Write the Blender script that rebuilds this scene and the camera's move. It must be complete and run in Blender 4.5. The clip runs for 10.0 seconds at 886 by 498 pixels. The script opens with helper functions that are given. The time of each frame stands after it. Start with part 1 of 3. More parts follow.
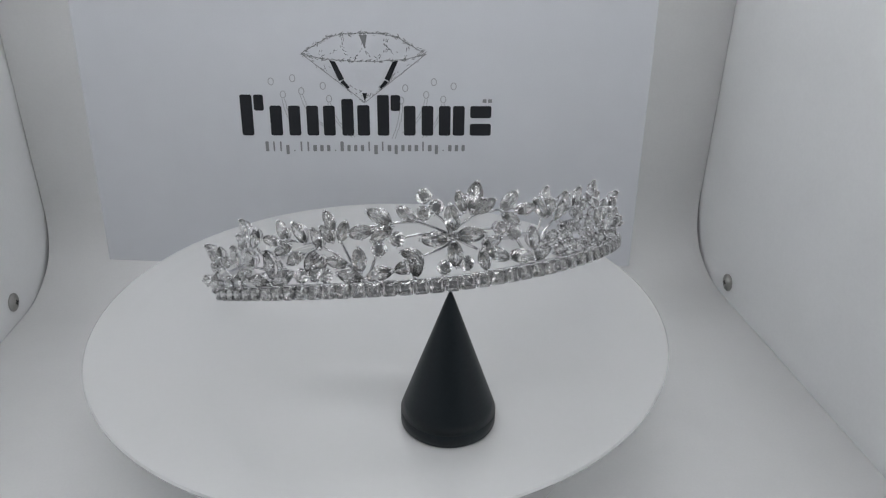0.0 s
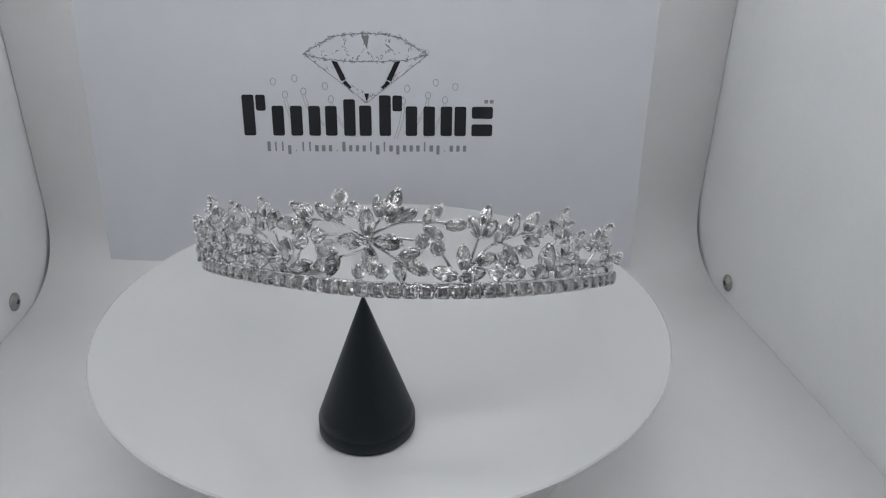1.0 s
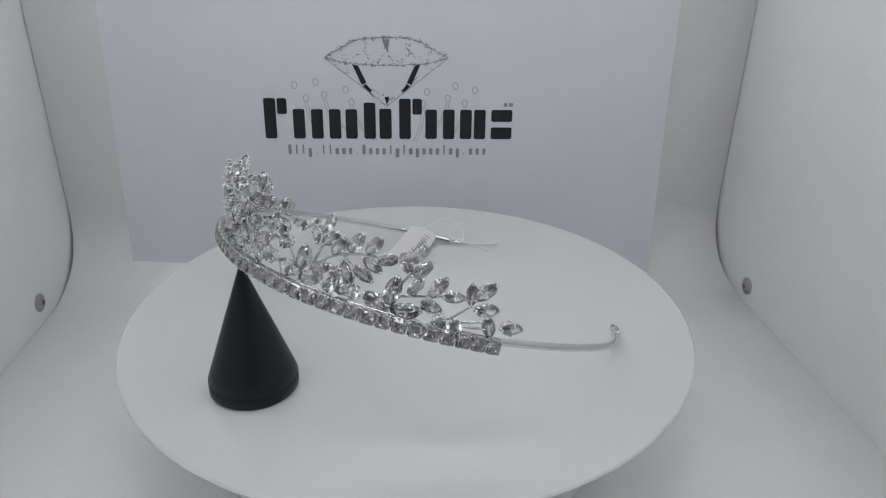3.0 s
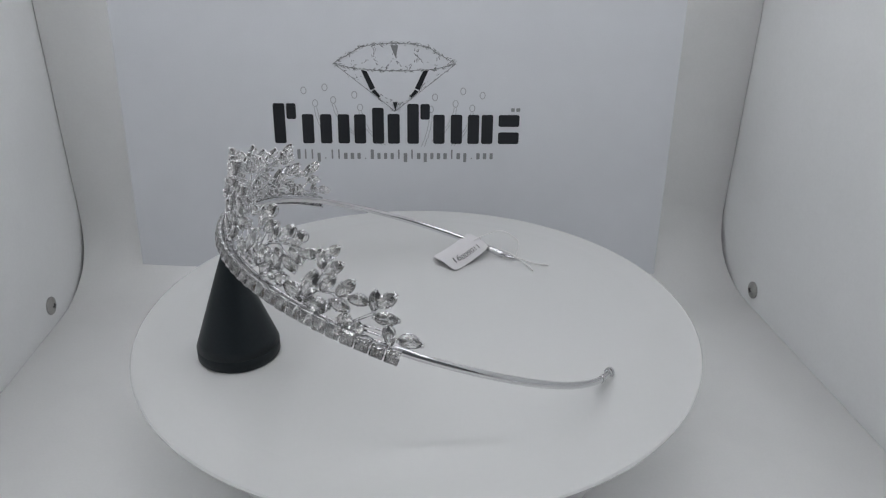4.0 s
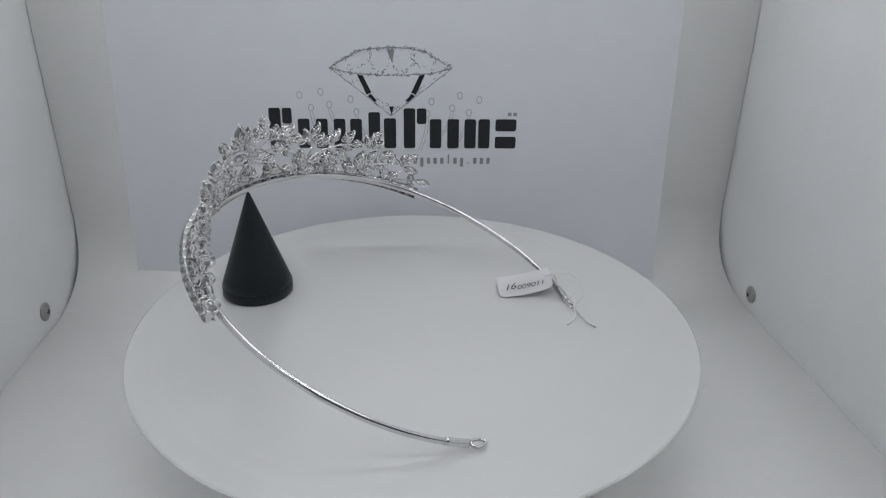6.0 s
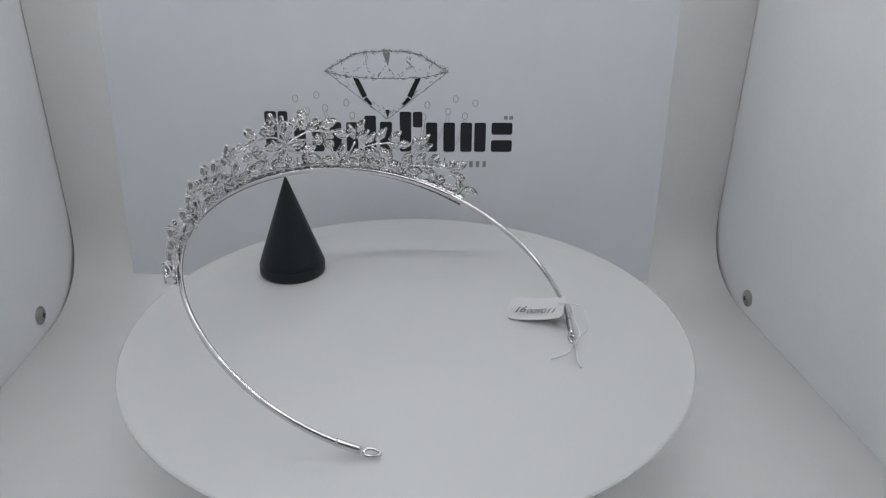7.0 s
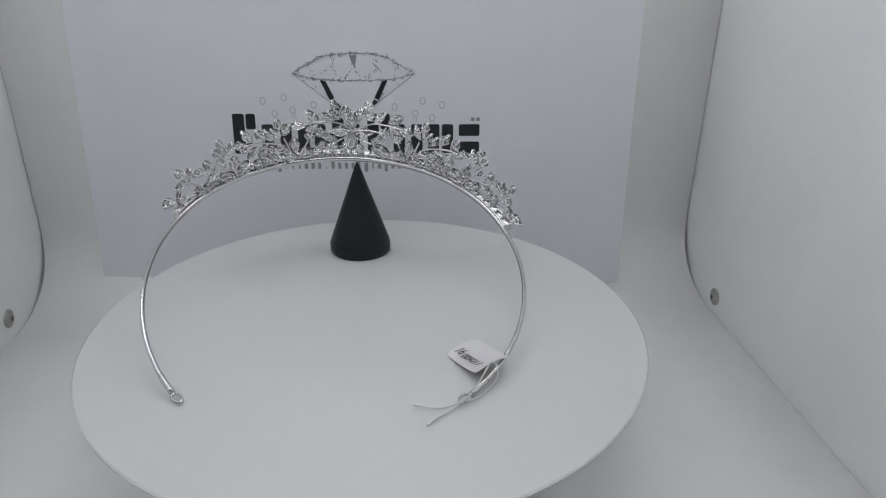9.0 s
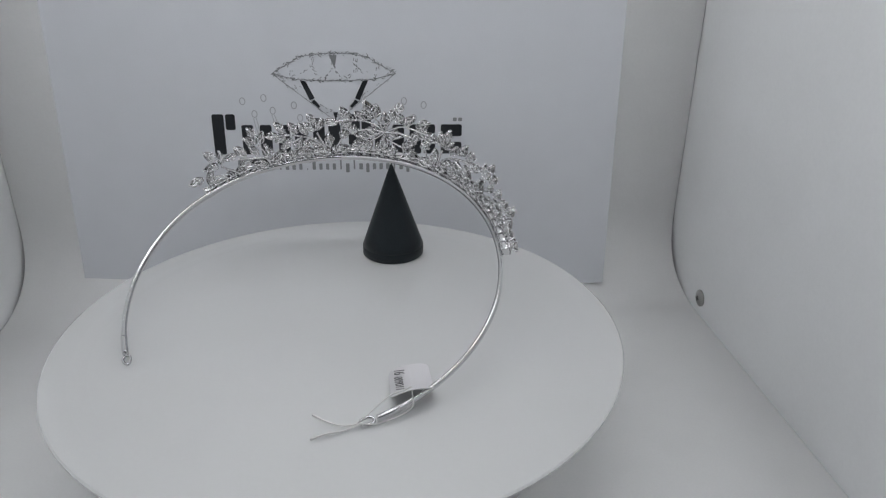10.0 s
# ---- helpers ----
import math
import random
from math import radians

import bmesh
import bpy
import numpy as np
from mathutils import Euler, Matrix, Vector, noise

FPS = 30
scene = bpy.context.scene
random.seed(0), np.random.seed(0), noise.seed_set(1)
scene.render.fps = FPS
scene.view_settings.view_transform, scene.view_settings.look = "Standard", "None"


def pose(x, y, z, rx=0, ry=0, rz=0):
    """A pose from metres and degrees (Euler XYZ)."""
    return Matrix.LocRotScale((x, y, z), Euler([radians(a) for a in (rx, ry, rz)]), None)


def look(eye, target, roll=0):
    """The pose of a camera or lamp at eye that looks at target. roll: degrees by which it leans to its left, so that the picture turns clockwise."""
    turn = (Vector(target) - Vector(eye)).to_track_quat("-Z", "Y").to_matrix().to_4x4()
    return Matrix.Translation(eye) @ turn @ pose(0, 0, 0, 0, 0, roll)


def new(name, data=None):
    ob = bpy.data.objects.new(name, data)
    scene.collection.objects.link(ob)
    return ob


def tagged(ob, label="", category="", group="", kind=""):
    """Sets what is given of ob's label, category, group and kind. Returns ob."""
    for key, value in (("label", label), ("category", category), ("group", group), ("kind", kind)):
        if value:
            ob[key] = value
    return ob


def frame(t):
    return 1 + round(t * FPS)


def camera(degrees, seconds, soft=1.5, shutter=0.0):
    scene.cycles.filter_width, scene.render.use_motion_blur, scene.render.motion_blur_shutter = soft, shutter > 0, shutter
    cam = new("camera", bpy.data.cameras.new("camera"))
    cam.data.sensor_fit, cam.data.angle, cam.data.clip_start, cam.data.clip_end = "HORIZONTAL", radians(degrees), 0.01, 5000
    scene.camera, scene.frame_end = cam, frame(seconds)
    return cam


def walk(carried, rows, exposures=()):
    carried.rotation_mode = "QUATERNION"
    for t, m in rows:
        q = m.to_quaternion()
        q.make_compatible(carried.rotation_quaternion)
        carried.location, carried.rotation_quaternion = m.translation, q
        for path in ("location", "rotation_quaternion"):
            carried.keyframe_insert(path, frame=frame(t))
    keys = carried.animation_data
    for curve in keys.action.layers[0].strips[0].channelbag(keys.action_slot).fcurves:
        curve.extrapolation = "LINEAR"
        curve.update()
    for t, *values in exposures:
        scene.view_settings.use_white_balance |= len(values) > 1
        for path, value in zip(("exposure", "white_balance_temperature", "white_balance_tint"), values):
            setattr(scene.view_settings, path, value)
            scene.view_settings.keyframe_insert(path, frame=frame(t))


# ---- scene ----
# ---- camera ----
S = 0.105            # radius of the turntable's platter, metres
TOP = 0.520 * S      # height of the platter's upper face above the sheet
cam = camera(63.83, 10.0, soft=1.2)
EYES = (
    (0.0, 0.0999, -2.2413, 1.8377, -2.839, -25.803, 0.892),
    (0.5, 0.0926, -2.2426, 1.8341, -3.164, -25.704, 1.077),
    (1.0, 0.0750, -2.2494, 1.8345, -3.146, -25.676, 1.115),
    (1.5, 0.0695, -2.2484, 1.8364, -3.001, -25.691, 1.076),
    (2.0, 0.0604, -2.2541, 1.8376, -2.845, -25.672, 1.099),
    (2.5, 0.0468, -2.2602, 1.8385, -2.661, -25.654, 1.041),
    (3.0, 0.0283, -2.2630, 1.8422, -2.242, -25.511, 0.850),
    (4.5, -0.0046, -2.2908, 1.8572, -2.001, -25.138, 0.798),
    (5.0, -0.0067, -2.2614, 1.8430, -2.047, -25.082, 0.770),
    (5.5, -0.0024, -2.2687, 1.8469, -2.175, -24.991, 0.770),
    (7.0, 0.0295, -2.2609, 1.8542, -2.165, -24.703, 0.785),
    (7.5, 0.0314, -2.2964, 1.8705, -2.615, -24.753, 0.874),
    (8.0, 0.0715, -2.3072, 1.8725, -2.915, -24.631, 0.916),
    (8.5, 0.1145, -2.3026, 1.8690, -3.008, -24.573, 0.795),
    (9.0, 0.1612, -2.2866, 1.8625, -2.647, -24.593, 0.624),
    (9.5, 0.2098, -2.2851, 1.8658, -2.520, -24.630, 0.404),
    (10.0, 0.2607, -2.2580, 1.8576, -2.506, -24.620, 0.457),
)


def eye_pose(x, y, z, yaw, pitch, roll):
    a, b = radians(yaw), radians(pitch)
    eye = Vector((x, y, z)) * S
    way = Vector((-math.sin(a) * math.cos(b), math.cos(a) * math.cos(b), math.sin(b)))
    return look(eye, eye + way, roll)


walk(cam, [(t, eye_pose(*row)) for t, *row in EYES], ((0, 0.0), (3, -0.02), (5, -0.05), (7, -0.07), (10, -0.10)))

# ---- light ----
world = bpy.data.worlds.new("room_air")
scene.world = world
world.use_nodes = True
world.node_tree.nodes["Background"].inputs["Color"].default_value = (0.80, 0.85, 0.92, 1)
world.node_tree.nodes["Background"].inputs["Strength"].default_value = 0.12
LED_POWER = 5.75


# ---- materials ----
def material(name, colour, rough=0.5, metal=0.0, grain=0.0, size=400.0, bump=0.0, stain=0.0, spec=0.5, transmission=0.0, ior=1.45,
             coat=0.0):
    m = bpy.data.materials.new(name)
    m.use_nodes = True
    nt = m.node_tree
    b = nt.nodes["Principled BSDF"]
    b.inputs["Base Color"].default_value = (*colour, 1)
    b.inputs["Roughness"].default_value = rough
    b.inputs["Metallic"].default_value = metal
    b.inputs["Specular IOR Level"].default_value = spec
    b.inputs["Transmission Weight"].default_value = transmission
    b.inputs["IOR"].default_value = ior
    b.inputs["Coat Weight"].default_value = coat
    if grain or bump or stain:
        co = nt.nodes.new("ShaderNodeTexCoord")
        fine = nt.nodes.new("ShaderNodeTexNoise")
        fine.inputs["Scale"].default_value = size
        fine.inputs["Detail"].default_value = 5
        broad = nt.nodes.new("ShaderNodeTexNoise")
        broad.inputs["Scale"].default_value = size * 0.04
        broad.inputs["Detail"].default_value = 3
        for node in (fine, broad):
            nt.links.new(co.outputs["Object"], node.inputs["Vector"])
        last = None
        for node, much in ((fine, grain), (broad, stain)):
            ramp = nt.nodes.new("ShaderNodeMapRange")
            ramp.inputs["From Min"].default_value, ramp.inputs["From Max"].default_value = 0.3, 0.7
            ramp.inputs["To Min"].default_value, ramp.inputs["To Max"].default_value = 1 - much, 1 + much * 0.3
            nt.links.new(node.outputs["Fac"], ramp.inputs["Value"])
            mix = nt.nodes.new("ShaderNodeVectorMath")
            mix.operation = "SCALE"
            if last is None:
                mix.inputs[0].default_value = colour
            else:
                nt.links.new(last, mix.inputs[0])
            nt.links.new(ramp.outputs["Result"], mix.inputs["Scale"])
            last = mix.outputs["Vector"]
        nt.links.new(last, b.inputs["Base Color"])
        rr = nt.nodes.new("ShaderNodeMapRange")
        rr.inputs["To Min"].default_value, rr.inputs["To Max"].default_value = rough * 0.85, min(1.0, rough * 1.15)
        nt.links.new(broad.outputs["Fac"], rr.inputs["Value"])
        nt.links.new(rr.outputs["Result"], b.inputs["Roughness"])
        if bump:
            bm = nt.nodes.new("ShaderNodeBump")
            bm.inputs["Strength"].default_value = bump
            bm.inputs["Distance"].default_value = 0.0004
            nt.links.new(fine.outputs["Fac"], bm.inputs["Height"])
            nt.links.new(bm.outputs["Normal"], b.inputs["Normal"])
    return m


def glow(name, colour, strength):
    m = bpy.data.materials.new(name)
    m.use_nodes = True
    b = m.node_tree.nodes["Principled BSDF"]
    b.inputs["Base Color"].default_value = (0.9, 0.9, 0.9, 1)
    b.inputs["Emission Color"].default_value = (*colour, 1)
    b.inputs["Emission Strength"].default_value = strength
    return m


WHITE_SHEET = material("white_pvc_sheet", (0.95, 0.95, 0.945), 0.42, grain=0.02, size=900, bump=0.05, stain=0.03, spec=0.35)
WHITE_PANEL = material("white_panel_plastic", (0.83, 0.84, 0.845), 0.38, grain=0.02, size=700, bump=0.06, stain=0.03, spec=0.4)
PLATTER = material("glossy_white_plastic", (0.61, 0.615, 0.615), 0.02, grain=0.01, size=600, stain=0.015, spec=0.75)
BASE_PLASTIC = material("satin_white_plastic", (0.7, 0.7, 0.7), 0.4, grain=0.02, size=600, stain=0.03)
PAPER = material("white_card_paper", (0.665, 0.68, 0.715), 0.7, grain=0.02, size=1500, bump=0.08, stain=0.02, spec=0.25)
INK_BLACK = material("black_ink", (0.022, 0.024, 0.028), 0.55, grain=0.1, size=1500, stain=0.1, spec=0.3)
INK_GREY = material("grey_ink", (0.27, 0.28, 0.29), 0.6, grain=0.1, size=1500, stain=0.05, spec=0.25)
INK_PALE = material("pale_grey_ink", (0.43, 0.44, 0.46), 0.6, grain=0.1, size=1500, stain=0.05, spec=0.25)
BLACK_CONE = material("matt_black_acrylic", (0.011, 0.0165, 0.0200), 0.42, grain=0.15, size=1200, bump=0.1, stain=0.15, spec=0.35)
SILVER = material("rhodium_silver", (0.68, 0.68, 0.69), 0.10, metal=1.0, grain=0.03, size=2500, stain=0.06)
SETTING = material("bright_silver_setting", (0.74, 0.74, 0.75), 0.13, metal=1.0, grain=0.03, size=2500, stain=0.05)
STONE = material("clear_zirconia", (0.84, 0.835, 0.83), 0.07, transmission=1.0, ior=2.15)
TAG_PAPER = material("white_tag_paper", (0.65, 0.64, 0.655), 0.75, grain=0.03, size=3000, bump=0.1, stain=0.02, spec=0.2)
PEN = material("black_pen_ink", (0.03, 0.03, 0.035), 0.6, grain=0.1, size=3000, stain=0.1)
THREAD = material("white_cotton_thread", (0.78, 0.77, 0.76), 0.9, grain=0.15, size=6000, bump=0.5, stain=0.05, spec=0.1)
STEEL = material("dull_steel", (0.40, 0.395, 0.38), 0.45, metal=0.7, grain=0.1, size=3000, stain=0.1)
SLOT_SHADE = material("painted_slot_shade", (0.03, 0.03, 0.03), 0.7, grain=0.1, size=2000, stain=0.1)
LED_GLOW = glow("led_diffuser", (0.98, 0.99, 1.02), LED_POWER)


# ---- mesh helpers ----
def part(name, bm, mat, parent=None, label="", smooth=False, at=None):
    me = bpy.data.meshes.new(name)
    bmesh.ops.recalc_face_normals(bm, faces=bm.faces)
    bm.to_mesh(me)
    bm.free()
    me.materials.append(mat)
    if smooth:
        for p in me.polygons:
            p.use_smooth = True
    ob = new(name, me)
    ob.parent = parent
    if at is not None:
        ob.matrix_basis = at
    return tagged(ob, label) if label else ob


def share(name, me, parent, m, label=""):
    ob = new(name, me)
    ob.parent = parent
    ob.matrix_basis = m
    return tagged(ob, label) if label else ob


def add_box(bm, x0, x1, y0, y1, z0, z1, bevel=0.0):
    r = bmesh.ops.create_cube(bm, size=1)
    vs = r["verts"]
    for v in vs:
        v.co = Vector(((x0 + x1) / 2 + v.co.x * (x1 - x0), (y0 + y1) / 2 + v.co.y * (y1 - y0), (z0 + z1) / 2 + v.co.z * (z1 - z0)))
    if bevel:
        es = list({e for v in vs for e in v.link_edges})
        bmesh.ops.bevel(bm, geom=es, offset=bevel, segments=2, affect="EDGES", profile=0.5)


def lathe(profile, n=96, cap=True):
    """A turned solid from (radius, height) pairs, from the bottom's centre to the top's."""
    bm = bmesh.new()
    rings = []
    for r, z in profile:
        if r < 1e-7:
            rings.append([bm.verts.new((0, 0, z))])
        else:
            rings.append([bm.verts.new((r * math.cos(2 * math.pi * i / n), r * math.sin(2 * math.pi * i / n), z)) for i in range(n)])
    for a, b in zip(rings, rings[1:]):
        for i in range(n):
            j = (i + 1) % n
            if len(a) == 1 and len(b) > 1:
                bm.faces.new((a[0], b[j], b[i]))
            elif len(b) == 1 and len(a) > 1:
                bm.faces.new((a[i], a[j], b[0]))
            elif len(a) > 1:
                bm.faces.new((a[i], a[j], b[j], b[i]))
    return bm


def sweep(bm, points, ru, ro, ups=None, sides=8, closed=False, taper=None):
    """A rod of elliptic section along points; ru: half size along ups, ro: across them."""
    n = len(points)
    rings = []
    for i, p in enumerate(points):
        a = points[(i - 1) % n] if closed or i else points[0]
        b = points[(i + 1) % n] if closed or i < n - 1 else points[-1]
        t = (b - a).normalized()
        u = ups[i] if ups is not None else Vector((0, 0, 1))
        if abs(u.dot(t)) > 0.95:
            u = Vector((1, 0, 0))
        u = (u - t * u.dot(t)).normalized()
        o = t.cross(u)
        k = taper[i] if taper else 1.0
        rings.append([bm.verts.new(p + u * (ru * k * math.cos(2 * math.pi * s / sides)) + o * (ro * k * math.sin(2 * math.pi * s / sides)))
                      for s in range(sides)])
    for i in range(n if closed else n - 1):
        a, b = rings[i], rings[(i + 1) % n]
        for s in range(sides):
            q = (s + 1) % sides
            bm.faces.new((a[s], a[q], b[q], b[s]))
    if not closed:
        bm.faces.new(rings[0][::-1])
        bm.faces.new(rings[-1])


def glide(points, n=12):
    """A smooth line through a few points (Catmull-Rom)."""
    pts = [points[0] * 2 - points[1], *points, points[-1] * 2 - points[-2]]
    out = []
    for i in range(1, len(pts) - 2):
        a, b, c, d = pts[i - 1:i + 3]
        for k in range(n):
            t = k / n
            out.append(0.5 * ((2 * b) + (c - a) * t + (2 * a - 5 * b + 4 * c - d) * t * t + (3 * b - a - 3 * c + d) * t ** 3))
    out.append(pts[-2].copy())
    return out


# ---- the light box ----
BOX_TURN = 2.43                       # the box stands a little turned against the card
BOX = pose(0, 0, 0, 0, 0, BOX_TURN)
RIGHT, LEFT, BACK, FRONT, CEIL = 1.789 * S, -1.762 * S, 1.348 * S, -3.2 * S, 0.385


def backdrop_sheet():
    # one white sheet: flat floor, a wide bend, then upright
    r, thick = 0.429 * S, 0.0012
    line = [(FRONT, 0.0)]
    for i in range(1, 13):
        line.append((FRONT + (BACK - r - FRONT) * i / 12, 0.0))
    for i in range(1, 25):
        a = math.pi / 2 * i / 24
        line.append((BACK - r + r * math.sin(a), r - r * math.cos(a)))
    for i in range(1, 9):
        line.append((BACK, r + (CEIL - 0.004 - r) * i / 8))
    bm = bmesh.new()
    rows = []
    for k, (y, z) in enumerate(line):
        a, b = line[max(k - 1, 0)], line[min(k + 1, len(line) - 1)]
        t = Vector((b[0] - a[0], b[1] - a[1])).normalized()
        ny, nz = t.y, -t.x
        # the sheet's edge draws in a little where it bends
        gap = 0.0004 + 0.0016 * math.exp(-((math.degrees(math.atan2(t.y, t.x)) - 50) / 28) ** 2)
        rows.append([bm.verts.new((x, y + ny * d, z + nz * d)) for d in (0, thick) for x in (LEFT + gap, RIGHT - gap)])
    for a, b in zip(rows, rows[1:]):
        bm.faces.new((a[0], a[1], b[1], b[0]))
        bm.faces.new((a[2], b[2], b[3], a[3]))
        bm.faces.new((a[0], b[0], b[2], a[2]))
        bm.faces.new((a[1], a[3], b[3], b[1]))
    bm.faces.new(rows[0][:2] + rows[0][:1:-1])
    bm.faces.new(rows[-1][:2] + rows[-1][:1:-1])
    ob = part("backdrop", bm, WHITE_SHEET, smooth=True, at=BOX)
    tagged(ob, "white plastic sheet sweeping from floor to back wall", "backdrop", kind="structure")


def screw(parent, x, y, z, side):
    bm = lathe([(0, 0), (0.0046, 0), (0.0047, 0.0005), (0.0044, 0.0009), (0.0031, 0.0010), (0.0030, 0.0013), (0.0023, 0.0018),
                (0.0012, 0.0020), (0, 0.0021)], 24)
    m = pose(x, y, z, 0, -90 if side > 0 else 90, 0)
    ob = part("screw", bm, STEEL, parent, "dull steel screw with a washer", smooth=True, at=m)
    # thin dark bars on the head: the slot's shade put in as colour
    bm = bmesh.new()
    add_box(bm, -0.0014, 0.0014, -0.0003, 0.0003, 0.0017, 0.0022)
    add_box(bm, -0.0003, 0.0003, -0.0014, 0.0014, 0.00171, 0.00221)
    part("cross_slot", bm, SLOT_SHADE, ob)


def box_walls():
    t = 0.004
    for name, x0, x1, side, sy, sz in (("wall_east", RIGHT, RIGHT + t, 1, 0.881, 0.087), ("wall_west", LEFT - t, LEFT, -1, 0.857, 0.106)):
        bm = bmesh.new()
        add_box(bm, x0, x1, FRONT, BACK + 0.06, -0.003, CEIL)
        ob = part(name, bm, WHITE_PANEL, at=BOX)
        tagged(ob, "white plastic side panel of the light box", "wall", kind="structure")
        screw(ob, RIGHT if side > 0 else LEFT, sy * S, sz * S, side)
    bm = bmesh.new()
    add_box(bm, LEFT, RIGHT, BACK + 0.06, BACK + 0.064, -0.003, CEIL)
    tagged(part("wall_north", bm, WHITE_PANEL, at=BOX), "white plastic back panel of the light box", "wall", kind="structure")
    bm = bmesh.new()
    add_box(bm, LEFT - t, RIGHT + t, FRONT, BACK + 0.064, CEIL, CEIL + t)
    tagged(part("ceiling", bm, WHITE_PANEL, at=BOX), "white plastic top panel of the light box", "ceiling", kind="structure")
    # a short unseen flap over the open front, added to bounce light back inside
    bm = bmesh.new()
    add_box(bm, LEFT, RIGHT, FRONT - t, FRONT, 0.31, CEIL)
    tagged(part("bounce_flap", bm, WHITE_PANEL, at=BOX), "unseen white flap added over the open front to bounce light", "wall", kind="structure")
    bm = bmesh.new()
    add_box(bm, LEFT - t, RIGHT + t, FRONT, BACK + 0.064, -0.008, -0.0035)
    tagged(part("floor", bm, WHITE_PANEL, at=BOX), "white plastic bottom panel of the light box", "floor", kind="structure")


def led_strip(y):
    top = new("led_strip")
    top.matrix_basis = BOX @ pose(-0.010, y, CEIL)
    tagged(top, "white led strip under the light box's top panel", "lamp", "led strips")
    bm = bmesh.new()
    add_box(bm, -0.172, 0.172, -0.020, 0.020, -0.006, 0.0, 0.001)
    part("housing", bm, BASE_PLASTIC, top)
    bm = bmesh.new()
    add_box(bm, -0.168, 0.168, -0.016, 0.016, -0.0095, -0.0062, 0.001)
    part("diffuser", bm, LED_GLOW, top, "glowing white diffuser")


def table_top():
    bm = bmesh.new()
    add_box(bm, -0.6, 0.6, -0.55, 0.5, -0.045, -0.010, 0.004)
    tagged(part("table_top", bm, material("pale_wood", (0.42, 0.34, 0.26), 0.5, grain=0.2, size=90, stain=0.1)), "pale table top under the light box", "table", kind="structure")


backdrop_sheet()
box_walls()
for strip_y in (-0.265, -0.120, 0.042):
    led_strip(strip_y)
table_top()


# ---- the printed card ----
CARD_TILT = 4.3
CARD_AT = pose(0, 1.200 * S, TOP, -CARD_TILT, 0, 0)   # x across, z up the card, y into it


def flat(bm, pts, lift=0.00025):
    """A thin printed patch on the card's face from its outline in units of S."""
    vs = [bm.verts.new((x * S, -lift, z * S)) for x, z in pts]
    bm.faces.new(vs)


def strip(bm, a, b, w, lift=0.00022, w2=None):
    a, b = Vector(a), Vector(b)
    d = (b - a).normalized()
    o = Vector((-d.y, d.x))
    w2 = w if w2 is None else w2
    flat(bm, [a + o * w / 2, a - o * w / 2, b - o * w2 / 2, b + o * w2 / 2], lift)


def round_rect(x0, x1, z0, z1, r, n=5):
    out = []
    for cx, cz, a0 in ((x1 - r, z1 - r, 0), (x0 + r, z1 - r, 90), (x0 + r, z0 + r, 180), (x1 - r, z0 + r, 270)):
        for i in range(n + 1):
            a = radians(a0 + 90 * i / n)
            out.append((cx + r * math.cos(a), cz + r * math.sin(a)))
    return out


def oval_ring(bm, cx, cz, rx, rz, w, lift=0.00022, n=28, a0=0, a1=360):
    full = a1 - a0 >= 360
    ring = []
    for i in range(n if full else n + 1):
        a = radians(a0 + (a1 - a0) * i / n)
        c, s = math.cos(a), math.sin(a)
        ring.append((bm.verts.new(((cx + rx * c) * S, -lift, (cz + rz * s) * S)),
                     bm.verts.new(((cx + (rx - w) * c) * S, -lift, (cz + (rz - w) * s) * S))))
    for i in range(len(ring) if full else len(ring) - 1):
        p, q = ring[i], ring[(i + 1) % len(ring)]
        bm.faces.new((p[0], p[1], q[1], q[0]))


